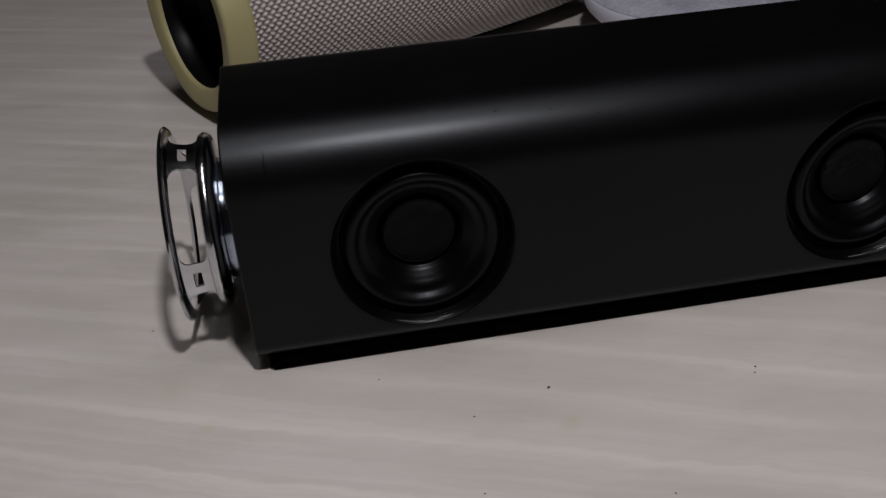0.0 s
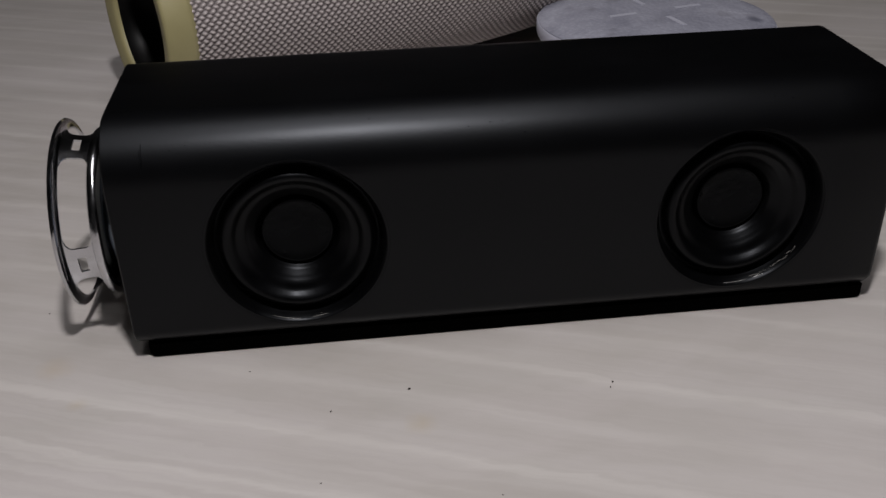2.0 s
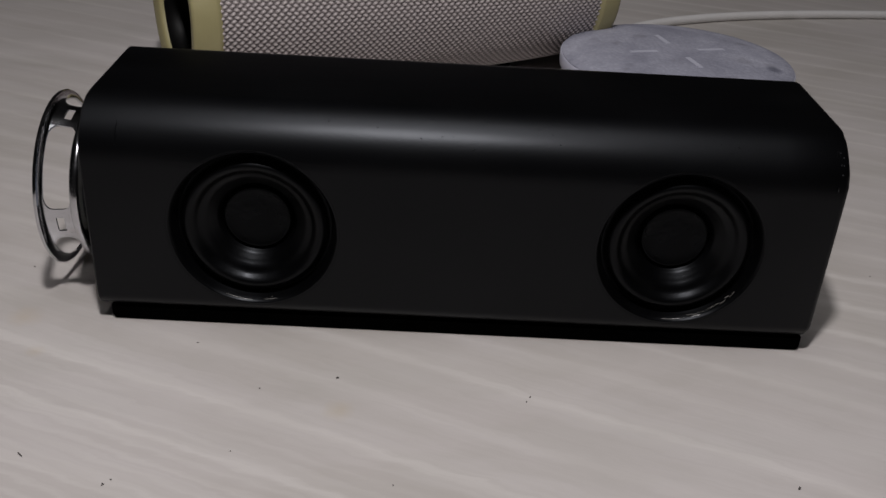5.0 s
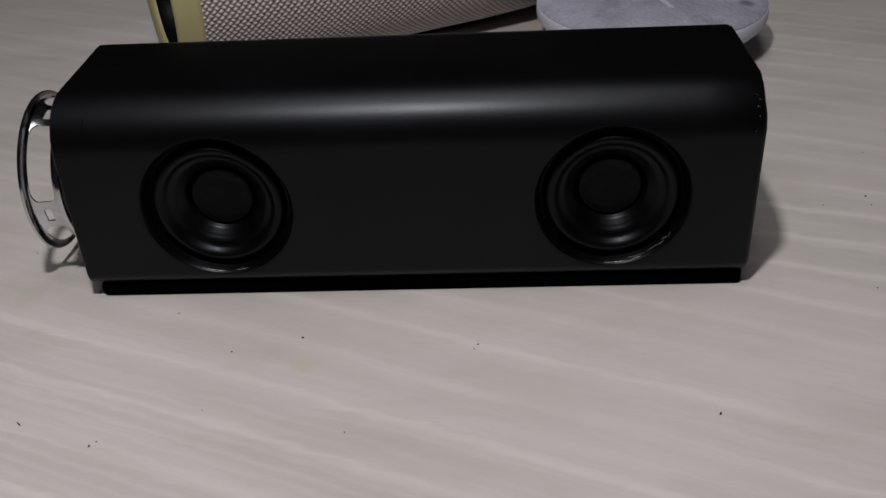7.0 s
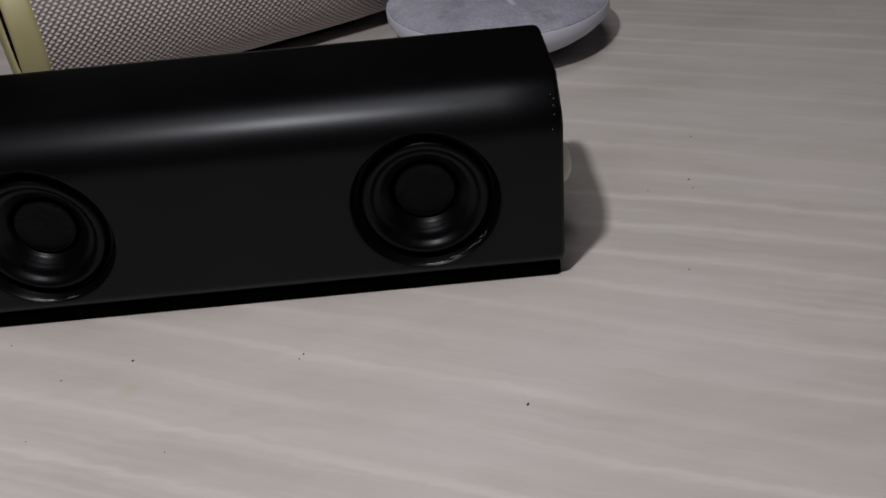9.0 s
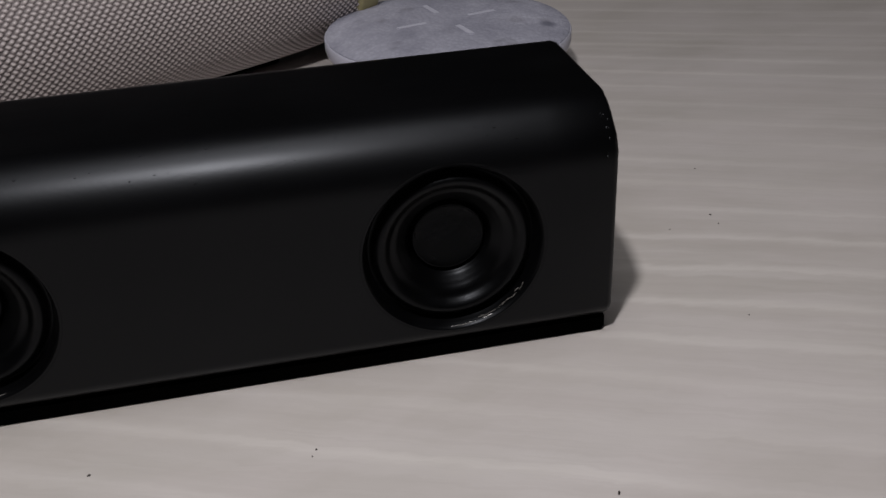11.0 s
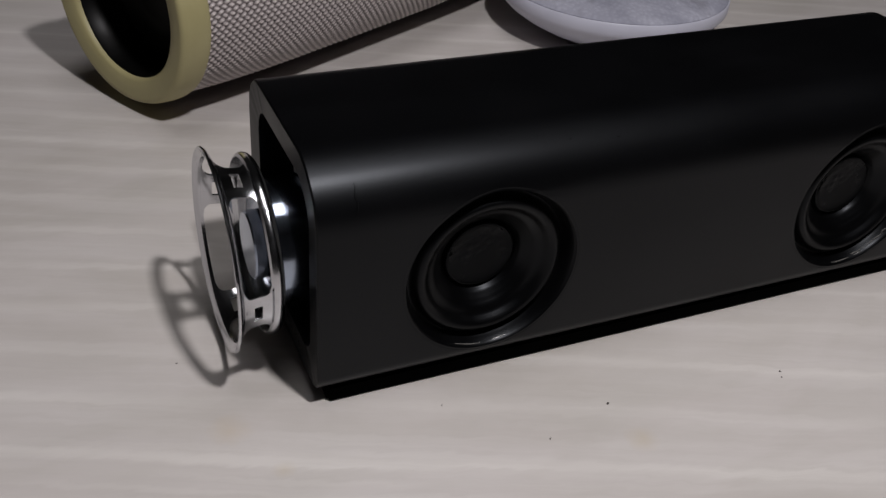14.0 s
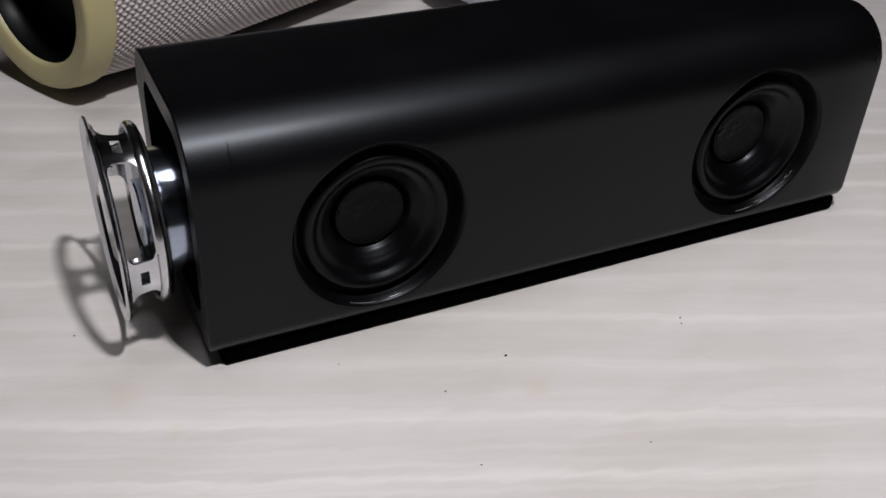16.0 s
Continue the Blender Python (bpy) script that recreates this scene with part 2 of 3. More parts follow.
        nt.links.new(d.outputs["Value"], sub.inputs[2])
        mr = node(nt, "ShaderNodeMapRange", {"Value": sub.outputs[0]}, From_Min=r * 0.6, From_Max=r * 1.6, To_Min=0.32, To_Max=0.0)
        col = mix(nt, mr.outputs[0], col, c)
    nt.links.new(col, b.inputs["Base Color"])
    nt.links.new(ramp(nt, noisy(nt, coords(nt, (9, 40, 1), tilt), 1.0, 5), [(0.3, grey(0.36)), (0.75, grey(0.52))]), b.inputs["Roughness"])
    bump(nt, b, fine, 0.10, 0.0004)
    return m


def make_plain(name, c, rough, var=0.08, scale=4):
    m, nt, b = material(name, c, rough)
    lo, hi = tuple(x * (1 - var) for x in c), tuple(min(1, x * (1 + var)) for x in c)
    nt.links.new(ramp(nt, noisy(nt, coords(nt), scale, 6), [(0.3, lo), (0.7, hi)]), b.inputs["Base Color"])
    bump(nt, b, noisy(nt, coords(nt), scale * 40, 4), 0.15, 0.001)
    return m


BLACK, CUT, RUBBER, CAP, GLUE = make_black(), make_cut(), make_rubber(), make_cap(), make_glue()
CHROME, MAGNET, PLATE = make_chrome(), make_magnet(), make_plate()
CREAM, WEAVE, FABRIC, WHITE, TABLE = make_cream(), make_weave(), make_fabric(), make_white(), make_table()
PIT = material("deep_black_plastic", (0.002, 0.002, 0.002), 0.4, 0.0, 0.12)[0]
CRUMB = make_plain("dark_crumb", (0.025, 0.02, 0.017), 0.8, 0.3, 900)
WALL = make_plain("wall_paint", (0.045, 0.044, 0.043), 0.8)
FLOOR = make_plain("floor_boards", (0.10, 0.08, 0.06), 0.5)
MARK = make_plain("pale_printed_mark", (0.45, 0.455, 0.53), 0.7, 0.06, 200)
BONE = make_plain("bone_white_plastic", (0.72, 0.69, 0.60), 0.45, 0.05, 60)
CABLE = make_plain("white_cable_sheath", (0.62, 0.61, 0.60), 0.45, 0.05, 60)
DARK = make_plain("black_foam", (0.0007, 0.0007, 0.0007), 0.95, 0.2, 300)
DARK.node_tree.nodes["Principled BSDF"].inputs["Specular IOR Level"].default_value = 0.01


# ---- helpers for meshes ----
def finish(ob, mat, angle=35):
    me = ob.data
    for mt in (mat if isinstance(mat, (list, tuple)) else [mat]):
        me.materials.append(mt)
    me.polygons.foreach_set("use_smooth", [True] * len(me.polygons))
    me.set_sharp_from_angle(angle=radians(angle))
    return ob


def part(name, bm, mat, parent=None, label="", at=None, angle=35):
    me = bpy.data.meshes.new(name)
    bmesh.ops.recalc_face_normals(bm, faces=bm.faces)
    bm.to_mesh(me)
    bm.free()
    ob = finish(new(name, me), mat, angle)
    if parent:
        ob.parent = parent
    if at is not None:
        ob.matrix_basis = at
    if label:
        ob["label"] = label
    return ob


def thing(name, m, label, category, **more):
    return_ob = new(name)
    return_ob.matrix_basis = m
    return_ob.empty_display_size = 0.02
    return tagged(return_ob, label, category, **more)


def lathe(profile, steps=72, closed=False, bm=None, wobble=0.0):
    """Turn (radius, height) pairs round the local z axis; closed joins the last pair to the first."""
    bm = bm or bmesh.new()
    rings = []
    for k, (r, h) in enumerate(profile):
        if r < 1e-6:
            rings.append([bm.verts.new((0, 0, h))])
            continue
        rings.append([bm.verts.new((r * math.cos(a) * (1 + wobble * math.sin(3 * a + k)), r * math.sin(a) * (1 + wobble * math.cos(2 * a)), h))
                      for a in (2 * math.pi * i / steps for i in range(steps))])
    pairs = list(zip(rings, rings[1:])) + ([(rings[-1], rings[0])] if closed else [])
    for p, q in pairs:
        for i in range(steps):
            j = (i + 1) % steps
            if len(p) == 1 and len(q) == 1:
                continue
            if len(p) == 1:
                bm.faces.new((p[0], q[i], q[j]))
            elif len(q) == 1:
                bm.faces.new((p[i], p[j], q[0]))
            else:
                bm.faces.new((p[i], p[j], q[j], q[i]))
    return bm


def rounded(y0, y1, z0, z1, radii, steps=10):
    """A rounded rectangle in y and z; radii: front-bottom, back-bottom, back-top, front-top."""
    out = []
    for (cy, cz, a0), r in zip(((y0, z0, 180), (y1, z0, 270), (y1, z1, 0), (y0, z1, 90)), radii):
        ky, kz = cy + (r if cy == y0 else -r), cz + (r if cz == z0 else -r)
        for i in range(steps + 1):
            a = radians(a0 + 90 * i / steps)
            out.append((ky + r * math.cos(a), kz + r * math.sin(a)))
    return out


def box(bm, x0, x1, y0, y1, z0, z1, bevel=0.0, m=None):
    r = bmesh.ops.create_cube(bm, size=1.0)
    vs = r["verts"]
    for v in vs:
        v.co = Vector((x0 + (v.co.x + 0.5) * (x1 - x0), y0 + (v.co.y + 0.5) * (y1 - y0), z0 + (v.co.z + 0.5) * (z1 - z0)))
    if bevel:
        es = {e for v in vs for e in v.link_edges}
        r = bmesh.ops.bevel(bm, geom=list(es), offset=bevel, segments=2, affect="EDGES")
        vs = list({v for f in r["faces"] for v in f.verts} | {v for v in vs if v.is_valid})
    if m:
        for v in vs:
            v.co = m @ v.co
    return bm


# ---- room and table ----
def slab(name, x0, x1, y0, y1, z0, z1, mat, label, category):
    bm = box(bmesh.new(), x0, x1, y0, y1, z0, z1)
    return tagged(part(name, bm, mat), label, category, kind="structure")


slab("floor", -2.0, 2.2, -1.9, 2.1, -0.845, -0.745, FLOOR, "plain dark floor under the table", "floor")
slab("wall_north", -2.0, 2.2, 2.1, 2.2, -0.745, 1.75, WALL, "plain grey painted wall", "wall")
slab("wall_south", -2.0, 2.2, -2.0, -1.9, -0.745, 1.75, WALL, "plain grey painted wall", "wall")
slab("wall_west", -2.1, -2.0, -2.0, 2.2, -0.745, 1.75, WALL, "plain grey painted wall", "wall")
slab("wall_east", 2.2, 2.3, -2.0, 2.2, -0.745, 1.75, WALL, "plain grey painted wall", "wall")
slab("ceiling", -2.1, 2.3, -2.0, 2.2, 1.75, 1.85, WALL, "plain grey painted ceiling", "ceiling")

table = thing("table", pose(0, 0, TZ), "pale wood-grain laminate table with faint stains", "table")
part("tabletop", box(bmesh.new(), -0.75, 0.95, -0.45, 0.75, -0.03, 0.0, 0.002), TABLE, table)
leg_bm = box(bmesh.new(), -0.025, 0.025, -0.025, 0.025, -0.75, -0.03, 0.003)
leg = part("leg", leg_bm, TABLE, table, at=pose(-0.69, -0.39, 0))
for lx, ly in ((0.89, -0.39), (-0.69, 0.69), (0.89, 0.69)):
    o = new("leg", leg.data)
    o.parent = table
    o.matrix_basis = pose(lx, ly, 0)


# ---- the black speaker enclosure ----
BX0, BX1, BY0, BY1, BZ0, BZ1 = 0.0037, 0.2123, 0.0005, 0.0616, 0.0085, 0.0703
PR_AT = ((0.0495, 0.0362), (0.1695, 0.0364))


def enclosure():
    root = thing("speaker_box", pose(0, 0, 0), "matte black homemade speaker enclosure, open at one end, on the table", "speaker")
    outer = rounded(BY0, BY1, BZ0, BZ1, (LOW_R, 0.0060, 0.0105, TOP_R), 12)
    w = 0.0062
    inner = rounded(BY0 + w, BY1 - 0.0100, BZ0 + 0.0080, BZ1 - w, (0.006, 0.006, 0.0065, 0.0105), 12)
    bm = bmesh.new()
    n = len(outer)
    rnd = random.Random(5)
    jag = [rnd.uniform(-0.00008, 0.00008) for _ in range(n)]
    e = 0.0004
    cy, cz = (BY0 + BY1) / 2, (BZ0 + BZ1) / 2

    def ring(prof, x, shrink=0.0, j=0.0):
        return [bm.verts.new((x + j * jag[i], cy + (y - cy) * (1 - shrink), cz + (z - cz) * (1 - shrink))) for i, (y, z) in enumerate(prof)]
    rows = [ring(inner, BX0 + 0.2050), ring(inner, BX0, 0, 1), ring(outer, BX0, 0.012, 1), ring(outer, BX0 + e, 0, 1)]
    rows += [ring(outer, BX0 + (BX1 - BX0) * k / 12) for k in range(1, 12)]
    rows += [ring(outer, BX1 - 0.0016, 0, 1), ring(outer, BX1 - 0.0006, 0.012, 2), ring(outer, BX1, 0.036, 3)]
    for k, (p, q) in enumerate(zip(rows, rows[1:])):
        for i in range(n):
            f = bm.faces.new((p[i], p[(i + 1) % n], q[(i + 1) % n], q[i]))
            f.material_index = 1 if k == 1 else 0
    bm.faces.new(rows[0])
    bm.faces.new(rows[-1][::-1])
    me = bpy.data.meshes.new("body")
    bmesh.ops.recalc_face_normals(bm, faces=bm.faces)
    bm.to_mesh(me)
    bm.free()
    body = new("body", me)
    cutters = []
    for x, z in PR_AT:
        c = bmesh.new()
        bmesh.ops.create_cone(c, cap_ends=True, segments=96, radius1=0.0236, radius2=0.0236, depth=0.03)
        cm = bpy.data.meshes.new("cutter")
        c.to_mesh(cm)
        c.free()
        co = new("cutter", cm)
        co.matrix_basis = pose(x, BY0, z, 90)
        cutters.append(co)
        md = body.modifiers.new("hole", "BOOLEAN")
        md.object, md.operation, md.solver = co, "DIFFERENCE", "EXACT"
    bpy.context.view_layer.update()
    done = bpy.data.meshes.new_from_object(body.evaluated_get(bpy.context.evaluated_depsgraph_get()))
    body.modifiers.clear()
    body.data = done
    done.name = "body"
    for co in cutters:
        bpy.data.objects.remove(co)
    done.materials.clear()
    finish(body, [BLACK, CUT], 32)
    body.parent = root

    # passive radiators: radius and depth in millimetres
    prof = [(27.3, -0.03), (26.9, 0.03), (26.4, 0.3), (25.9, 1.0), (25.4, 2.3), (24.9, 3.7), (24.2, 4.6), (23.5, 4.5), (22.9, 3.6), (22.2, 2.7), (21.4, 2.15), (20.4, 2.05), (19.5, 2.4),
            (18.6, 3.1), (17.9, 3.8), (17.2, 4.4), (16.3, 4.7), (15.4, 5.1), (14.6, 5.7), (13.9, 6.3), (13.2, 6.7), (12.6, 7.4), (12.2, 7.6), (11.6, 8.4),
            (10.9, 9.7), (10.4, 10.1), (10.1, 9.4)]
    cap = [(10.0, 9.8), (9.9, 8.9), (9.6, 8.5), (9.2, 8.45), (8.8, 8.7), (6.0, 8.65), (3.0, 8.6), (0.0, 8.6)]

    def follow(bm, z):
        """Bends the outer lip back with the rounded upper edge of the enclosure."""
        for v in bm.verts:
            up, down = v.co.y + z - (BZ1 - TOP_R), BZ0 + LOW_R - v.co.y - z
            keep = max(0.0, min(1.0, (v.co.xy.length - 0.0205) / 0.0022))
            for over, r in ((up, TOP_R), (down, LOW_R)):
                if over > 0:
                    v.co.z -= keep * (r - math.sqrt(max(0.0, r * r - over * over)))
        return bm
    for i, (x, z) in enumerate(PR_AT):
        at = pose(x, BY0, z, 90, 0, 0)
        pr = part("passive_radiator", follow(lathe([(r * (0.00095 - 0.00006 * max(0.0, min(1.0, (r - 12) / 10))), -d / 1000) for r, d in prof], 96), z), RUBBER, root, "black rubber passive radiator with a rolled surround", at, 60)
        part("centre_cap", lathe([(r * 0.00097, -d / 1000) for r, d in cap], 64), CAP, pr, "matte black cap with glue marks")
        bead = bmesh.new()
        rng = random.Random(11 + i)
        a0, a1, cnt = ((278, 292, 3), (286, 326, 20))[i]
        for k in range(cnt):
            a = radians(a0 + (a1 - a0) * (k + rng.uniform(-0.4, 0.4)) / cnt)
            s = rng.uniform(0.00007, 0.00020) * (1.0 if i else 0.5)
            rad = 0.0226 + rng.gauss(0, 0.00022)
            mm = Matrix.Translation((rad * math.cos(a), rad * math.sin(a), -0.0014)) @ Matrix.Rotation(a + math.pi / 2 + rng.uniform(-0.3, 0.3), 4, "Z") @ Matrix.Diagonal((rng.uniform(2, 5) * s, s, s, 1))
            bmesh.ops.create_icosphere(bead, subdivisions=1, radius=1.0, matrix=mm)
        part("glue_bead", bead, GLUE, pr, "crusty pale bead of dried glue")
        # pale arcs: dried glue, and the lip's bright glint built in as shape
        for b0, b1, bend in ((248, 272, 0.3), (275, 286, 1.9)) if i == 0 else ((262, 283, 0.8), (287, 296, 2.4)):
            streak, rows, cnt = bmesh.new(), [], 16
            for k in range(cnt + 1):
                a = radians(b0 + (b1 - b0) * k / cnt)
                fat = 0.00016 * math.sin(math.pi * (k + 0.4) / (cnt + 0.8)) + 0.00002
                rad = 0.02305 + 0.00012 * math.sin(bend + 7 * a)
                rows.append([streak.verts.new(((rad + fat * math.cos(q)) * math.cos(a), (rad + fat * math.cos(q)) * math.sin(a), -0.0010 + fat * math.sin(q))) for q in (0, 1.05, 2.1, 3.14, 4.2, 5.25)])
            for p, q in zip(rows, rows[1:]):
                for k in range(6):
                    streak.faces.new((p[k], p[(k + 1) % 6], q[(k + 1) % 6], q[k]))
            part("glue_glint_streak", streak, GLUE, pr, "thin pale streak of dried glue and painted-in lip glint")
    # raised seam, dents and drips in the paint along the rounded edge
    rng = random.Random(3)
    flaws = bmesh.new()
    r = TOP_R
    for k in range(34):
        a = radians(rng.gauss(128, 9))
        x = rng.uniform(0.012, 0.205)
        s = rng.uniform(0.00008, 0.00017)
        m = Matrix.Translation((x, BY0 + r + r * math.cos(a), BZ1 - r + r * math.sin(a))) @ Matrix.Diagonal((s * rng.uniform(1, 4), s, s, 1))
        bmesh.ops.create_icosphere(flaws, subdivisions=1, radius=1.0, matrix=m)
    for k in range(10):
        a = radians(rng.uniform(125, 175))
        m = Matrix.Translation((rng.uniform(0.2078, 0.2106), BY0 + r + r * math.cos(a), BZ1 - r + r * math.sin(a))) @ Matrix.Diagonal((0.0003, 0.0003, rng.uniform(0.0003, 0.0007), 1))
        bmesh.ops.create_icosphere(flaws, subdivisions=1, radius=1.0, matrix=m)
    tagged(part("paint_flaws", flaws, BLACK, root, "small drips in the black paint"), kind="stuff")
    seam = bmesh.new()
    rows = []
    for k in range(15):
        a = radians(134 + 28 * k / 14)
        fat = 0.00022 * math.sin(math.pi * k / 14) + 0.00001
        rows.append([seam.verts.new((0.0136 + 0.00015 * math.sin(k * 0.9) + dx * fat, BY0 + r + (r + up) * math.cos(a), BZ1 - r + (r + up) * math.sin(a)))
                     for dx, up in ((-2.2, -0.0002), (-0.6, 0.00010), (0.6, 0.00010), (2.2, -0.0002))])
    for p, q in zip(rows, rows[1:]):
        for k in range(3):
            seam.faces.new((p[k], p[k + 1], q[k + 1], q[k]))
    part("paint_ridge", seam, BLACK, root, "short raised ridge in the paint")
    # dark flecks on the lower edge of the open end
    flecks = bmesh.new()
    for k in range(7):
        m = Matrix.Translation((BX0, rng.uniform(0.013, 0.029), BZ0 + rng.uniform(0.0018, 0.0052))) @ Matrix.Rotation(rng.uniform(-0.5, 0.9), 4, "X") @ Matrix.Diagonal((0.00012, rng.uniform(0.0006, 0.0013), rng.uniform(0.0002, 0.0004), 1))
        bmesh.ops.create_icosphere(flecks, subdivisions=1, radius=1.0, matrix=m)
    tagged(part("paint_flecks", flecks, PIT, root, "small black flecks on the bare cut edge"), kind="stuff")
    # soft strip beneath, set in from the edges
    part("base_pad", box(bmesh.new(), BX0 + 0.0030, BX1 - 0.0012, BY0 + 0.0015, BY1 - 0.004, TZ, BZ0 + 0.0006, 0.0008), DARK, root)
    # pale fitting at the closed end
    part("end_fitting", lathe([(0.0, 0.0068), (0.0035, 0.0065), (0.0060, 0.0054), (0.0077, 0.0034), (0.0081, 0.0)], 40), BONE, root,
         "bone-white domed plastic fitting", pose(BX1 - 0.0003, 0.029, 0.031, 0, 90, 0))
    return root


enclosure()


# ---- the bare driver in the open end ----
def strut_mesh(mid):
    """A waisted strip from the shoulder to the rim, flared at both ends, with a square hole."""
    bm = bmesh.new()
    nu, nv, h0, h1, t = 11, 11, -0.0080, -0.0001, 0.0006
    hole = {(u, v) for u in (3, 4, 5, 6, 7) for v in (4, 5, 6)}

    def corner(u, v, inner):
        k = v / nv
        h = h0 + (h1 - h0) * k
        r = 0.0228 + 0.0013 * k ** 2 - 0.0002 * math.sin(math.pi * k) - (t if inner else 0)
        half = 0.23 * (1 + 0.75 * abs(2 * k - 1) ** 5)
        a = mid + half * (2 * u / nu - 1)
        return bm.verts.new((r * math.cos(a), r * math.sin(a), h))
    grid = {(u, v, i): corner(u, v, i) for u in range(nu + 1) for v in range(nv + 1) for i in (0, 1)}
    cells = {(u, v) for u in range(nu) for v in range(nv)} - hole
    for u, v in cells:
        for i in (0, 1):
            bm.faces.new((grid[u, v, i], grid[u + 1, v, i], grid[u + 1, v + 1, i], grid[u, v + 1, i]))
        for du, dv, p, q in ((-1, 0, (0, 0), (0, 1)), (1, 0, (1, 0), (1, 1)), (0, -1, (0, 0), (1, 0)), (0, 1, (0, 1), (1, 1))):
            if (u + du, v + dv) not in cells:
                bm.faces.new((grid[u + p[0], v + p[1], 0], grid[u + q[0], v + q[1], 0], grid[u + q[0], v + q[1], 1], grid[u + p[0], v + p[1], 1]))
    for v in [v for v in bm.verts if not v.link_faces]:
        bm.verts.remove(v)
    return bm


def driver():
    root = thing("speaker_driver", pose(0, 0, 0), "bare chromed speaker driver without a cone, half out of the enclosure", "speaker driver")
    # local z runs outward along world -x
    ax = pose(DRV_X, 0.0330, 0.0345, DRV_TILT, -90, 0)
    rim = [(0.0261, 0.0016), (0.0264, 0.0014), (0.0265, 0.0010), (0.0262, 0.0006), (0.0252, 0.0005), (0.0245, 0.0002), (0.0240, -0.0004), (0.0236, -0.0004), (0.0239, 0.0005), (0.0246, 0.0010), (0.0254, 0.0012)]
    part("rim", lathe(rim, 96, True), CHROME, root, "", ax)
    shoulder = [(0.0227, -0.0074), (0.0234, -0.0078), (0.0238, -0.0088), (0.0236, -0.0098), (0.0228, -0.0106), (0.0207, -0.0112), (0.0168, -0.0116), (0.0166, -0.0108), (0.0200, -0.0104), (0.0218, -0.0096), (0.0221, -0.0084)]
    part("shoulder_ring", lathe(shoulder, 96, True), CHROME, root, "", ax)
    for k in range(4):
        mid = radians(DRV_TURN + 90 * k)
        bm = strut_mesh(mid)
        part("strut", bm, CHROME, root, "", ax)
    mag = [(0.0, -0.0104), (0.0100, -0.0104), (0.0150, -0.0106), (0.0161, -0.0112), (0.0164, -0.0122), (0.0164, -0.0212), (0.0167, -0.0216), (0.0167, -0.0222), (0.0160, -0.0232), (0.0, -0.0234)]
    part("magnet", lathe(mag, 72), MAGNET, root, "shiny zinc-plated magnet cup", ax)
    top = [(0.0, -0.0070), (0.0085, -0.0070), (0.0090, -0.0074), (0.0090, -0.0099)]
    part("pole_piece", lathe(top, 48), MAGNET, root, "", ax)
    x0 = 0.0126
    stem = x0 - DRV_X + 0.0004
    part("rear_stem", lathe([(0.0105, -0.0225), (0.0105, -stem)], 40), RUBBER, root, "", ax)
    part("mounting_plate", box(bmesh.new(), x0, x0 + 0.0024, BY0 + 0.0062, BY1 - 0.0102, BZ0 + 0.0081, BZ1 - 0.0090, 0.0005), PLATE, root, "grey mounting board standing inside the enclosure")
    for k, (dy, dz) in enumerate(((0.012, 0.010), (0.012, -0.010))):
        tab = bmesh.new()
        box(tab, DRV_X + 0.0108, DRV_X + 0.0116, 0.033 - dy - 0.0022, 0.033 - dy + 0.0022, 0.0345 + dz - 0.0022, 0.0345 + dz + 0.0022, 0.0002)
        part("terminal", tab, CHROME, root)
    return root


DRV = driver()


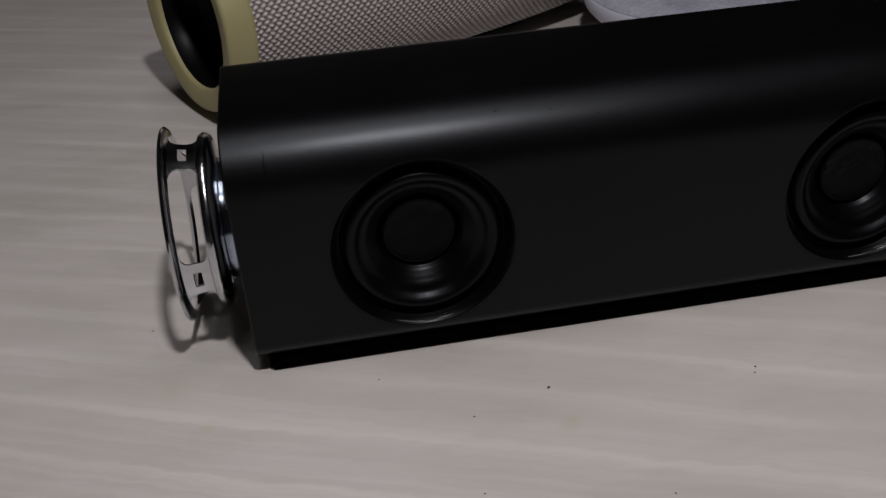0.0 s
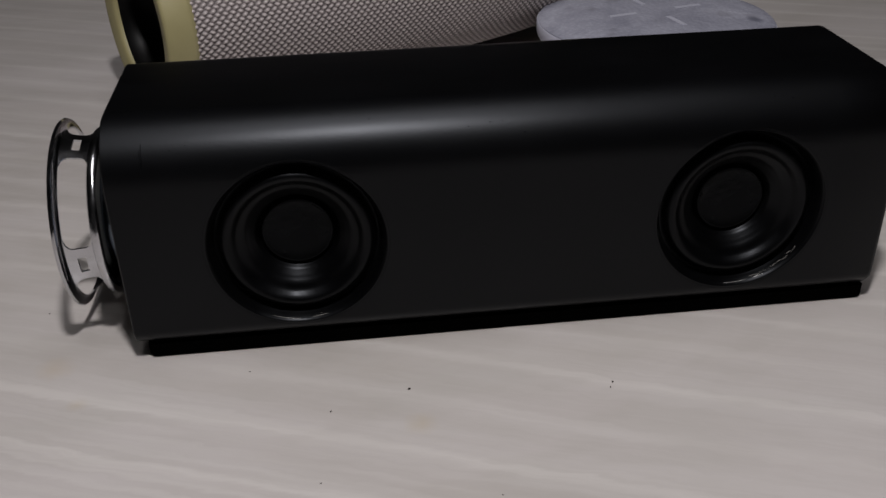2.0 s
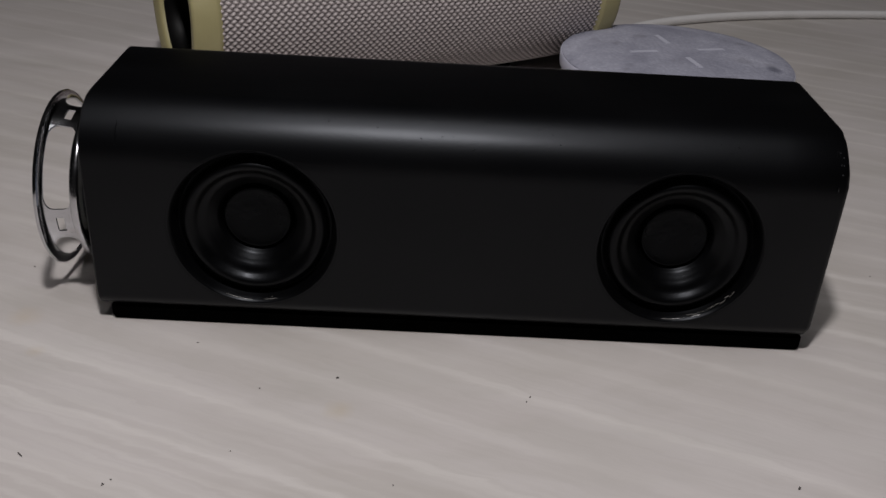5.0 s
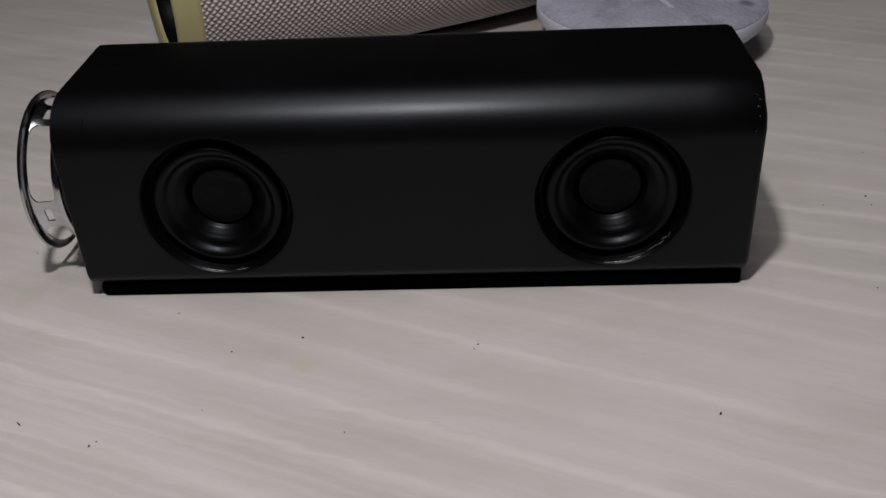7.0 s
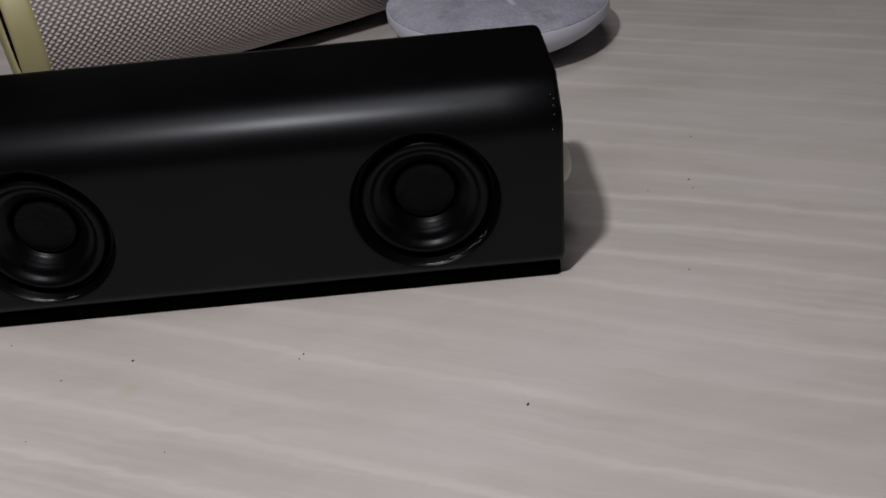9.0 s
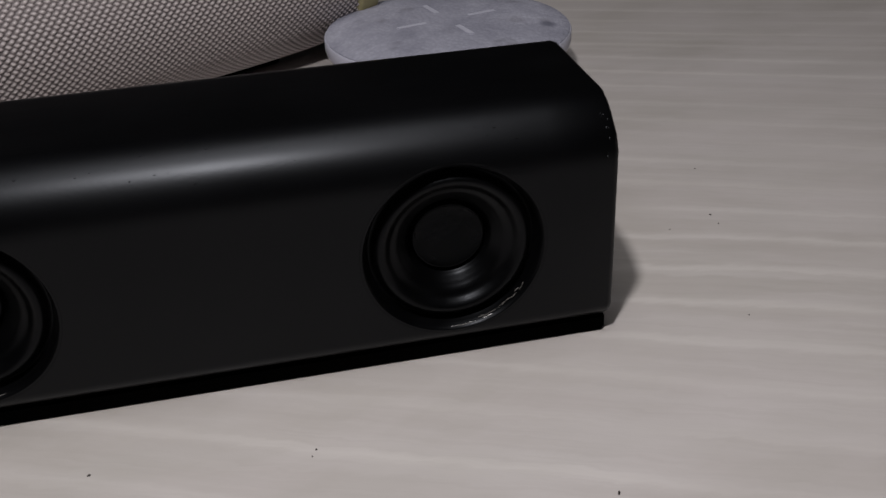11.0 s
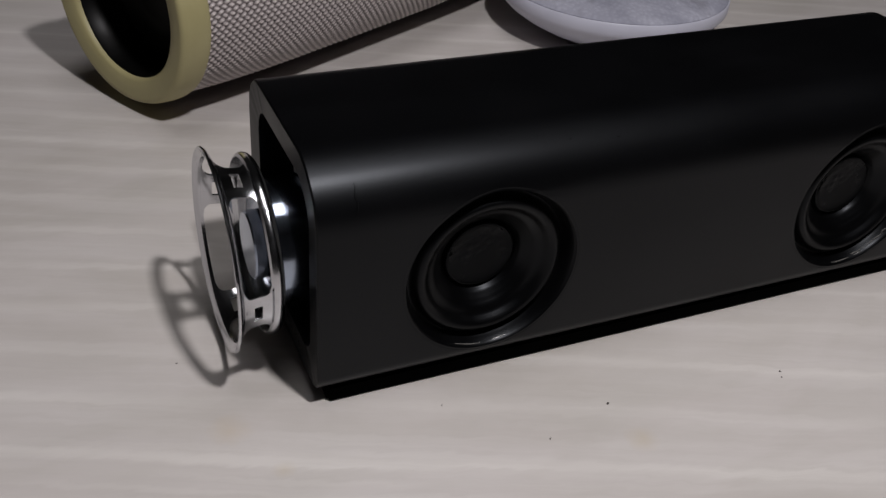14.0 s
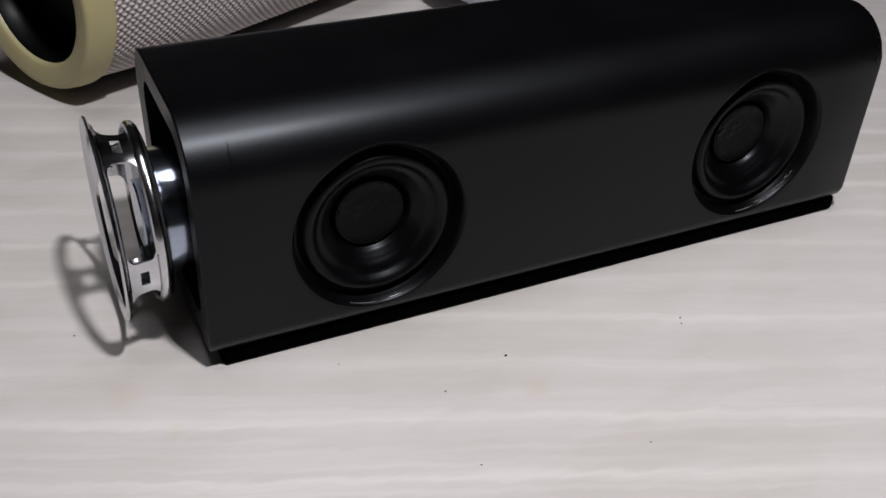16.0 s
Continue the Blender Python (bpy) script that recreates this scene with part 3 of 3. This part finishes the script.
# ---- the cloth-covered cylinder speaker ----
def cylinder_speaker():
    root = thing("portable_speaker", pose(CYL_X, CYL_Y, TZ + CYL_Z, 0, 0, CYL_YAW), "cylindrical portable speaker in grey-beige woven cloth with cream rubber end rings", "speaker")
    R, LEN = CYL_R, CYL_LEN
    # woven cover, strands as real relief
    nu, nv, pu, pv = 660, 840, 0.0031, 2 * math.pi * R / 78
    u = np.linspace(0, LEN, nu)
    a = np.linspace(0, 2 * math.pi, nv, endpoint=False)
    U, A = np.meshgrid(u, a, indexing="ij")
    V = A * R
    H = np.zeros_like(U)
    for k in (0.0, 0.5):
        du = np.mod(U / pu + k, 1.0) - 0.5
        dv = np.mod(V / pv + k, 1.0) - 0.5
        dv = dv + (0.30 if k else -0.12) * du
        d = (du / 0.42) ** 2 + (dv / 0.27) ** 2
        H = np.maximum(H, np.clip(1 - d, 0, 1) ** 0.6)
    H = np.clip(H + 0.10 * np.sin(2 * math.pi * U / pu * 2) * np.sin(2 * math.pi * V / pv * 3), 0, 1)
    taper = -0.0025 * (2 * U / LEN - 1) ** 4
    rr = R + taper + 0.0008 * (H - 1)
    co = np.stack([U, rr * np.cos(A), rr * np.sin(A)], -1).reshape(-1, 3)
    idx = np.arange(nu * nv).reshape(nu, nv)
    nxt = np.roll(idx, -1, axis=1)
    quads = np.stack([idx[:-1], idx[1:], nxt[1:], nxt[:-1]], -1).reshape(-1, 4)
    me = bpy.data.meshes.new("cloth_cover")
    me.vertices.add(len(co))
    me.vertices.foreach_set("co", co.ravel())
    me.loops.add(quads.size)
    me.loops.foreach_set("vertex_index", quads.ravel())
    me.polygons.add(len(quads))
    me.polygons.foreach_set("loop_start", np.arange(0, quads.size, 4))
    me.polygons.foreach_set("use_smooth", np.ones(len(quads), dtype=bool))
    me.update(calc_edges=True)
    at = me.attributes.new("strand_shade", "FLOAT", "POINT")
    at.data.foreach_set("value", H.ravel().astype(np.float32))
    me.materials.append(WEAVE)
    cover = new("cloth_cover", me)
    cover.parent = root
    cover["label"] = "grey-beige coarse woven cloth cover"
    k = R - 0.0020
    ring = [(k - 0.001, 0.002), (k + 0.0007, 0.0003), (k + 0.0008, -0.0006), (k + 0.0006, -0.0040), (k + 0.0001, -0.0080), (k - 0.0002, -0.0094), (k - 0.0007, -0.0102), (k - 0.0016, -0.0106),
            (k - 0.0024, -0.0106), (k - 0.0058, -0.0101), (k - 0.0082, -0.0096), (k - 0.0090, -0.0091), (k - 0.0094, -0.0083), (k - 0.0096, -0.0070), (k - 0.0097, -0.0060)]
    dish = [(k - 0.0093, -0.0078), (k - 0.0100, -0.0072), (k - 0.0110, -0.0010), (k - 0.0124, 0.0060), (k - 0.0135, 0.0072), (k - 0.017, 0.0050), (k - 0.0205, 0.0075), (0.012, 0.0080), (0.0, 0.0074)]
    for sx, x in ((1, 0.0), (-1, LEN)):
        m = pose(x, 0, 0, 0, 90 * sx, 0)
        e = part("end_ring", lathe(ring, 96, wobble=0.006), CREAM, root, "cream rubber end ring", m, 60)
        part("bass_radiator", lathe(dish, 72), PIT, e, "glossy black recessed bass radiator", None, 60)
    foot = box(bmesh.new(), 0.03, LEN - 0.03, -0.006, 0.006, -CYL_Z, -R + 0.002, 0.0008)
    part("foot", foot, DARK, root)
    return root


cylinder_speaker()


# ---- the round voice speaker and its cable ----
def puck():
    root = thing("smart_speaker", pose(DISC_X, DISC_Y, TZ, 0, 0, 66), "round low smart speaker, grey knit top over lilac-white plastic", "smart speaker")
    R = 0.0545
    base = [(0.0, 0.0012), (0.022, 0.0), (0.028, 0.0008), (0.036, 0.0036), (0.0440, 0.0080), (0.0500, 0.0122), (R - 0.0012, 0.0155), (R - 0.0003, 0.0168), (R, 0.0180), (R, 0.0222), (R - 0.0004, 0.0227), (R - 0.0012, 0.0226)]
    part("base_shell", lathe(base, 96), WHITE, root, "smooth lilac-white plastic bowl", None, 50)
    top = [(R - 0.0008, 0.0222), (R - 0.0006, 0.0230), (R - 0.0012, 0.0235), (R - 0.0060, 0.0245), (R - 0.015, 0.0258), (0.022, 0.0268), (0.0, 0.0271)]
    cloth = part("cloth_top", lathe(top, 96), FABRIC, root, "grey knit cloth with darker stains", None, 60)
    for k in range(4):
        a = radians(38 + 90 * k)
        bm = box(bmesh.new(), 0.0100, 0.0240, -0.0015, 0.0015, 0.0262, 0.0270, 0.0003, Matrix.Rotation(a, 4, "Z"))
        part("touch_mark", bm, MARK, cloth, "pale raised line")
    return root


puck()


def cable(points, r):
    cu = bpy.data.curves.new("power_cable", "CURVE")
    cu.dimensions, cu.bevel_depth, cu.bevel_resolution, cu.resolution_u = "3D", r, 4, 16
    sp = cu.splines.new("NURBS")
    sp.points.add(len(points) - 1)
    for p, c in zip(sp.points, points):
        p.co = (c[0], c[1], c[2] + TZ, 1)
    sp.use_endpoint_u, sp.order_u = True, 4
    cu.materials.append(CABLE)
    tmp = new("power_cable", cu)
    bpy.context.view_layer.update()
    me = bpy.data.meshes.new_from_object(tmp.evaluated_get(bpy.context.evaluated_depsgraph_get()))
    bpy.data.objects.remove(tmp)
    ob = new("power_cable", me)
    me.polygons.foreach_set("use_smooth", [True] * len(me.polygons))
    return tagged(ob, "thick white power cable lying on the table", "cable")


cable(CABLE_PTS, 0.0026)


# ---- crumbs and specks ----
def crumb(x, y, size, seed, lobes=2, stretch=1.0):
    rng = random.Random(seed)
    bm = bmesh.new()
    for k in range(lobes):
        mm = Matrix.Translation((rng.uniform(-1, 1) * size * 0.6, rng.uniform(-1, 1) * size * 0.6, size * 0.3)) @ Matrix.Rotation(rng.uniform(0, 3), 4, "Z") @ Matrix.Diagonal((size * rng.uniform(0.5, 0.9) * stretch, size * rng.uniform(0.35, 0.6), size * 0.34, 1))
        bmesh.ops.create_icosphere(bm, subdivisions=1, radius=1.0, matrix=mm)
    for v in bm.verts:
        v.co += Vector((rng.uniform(-1, 1), rng.uniform(-1, 1), 0)) * size * 0.12
        v.co.z = max(v.co.z, 0.0)
    ob = part("crumb", bm, CRUMB, at=pose(x, y, TZ))
    return tagged(ob, "tiny dark crumb lying on the table", "crumb", "crumbs on the table")


for i, (x, y, s, st) in enumerate(CRUMBS):
    crumb(x, y, s, i, 1 if i % 2 else 2, st)
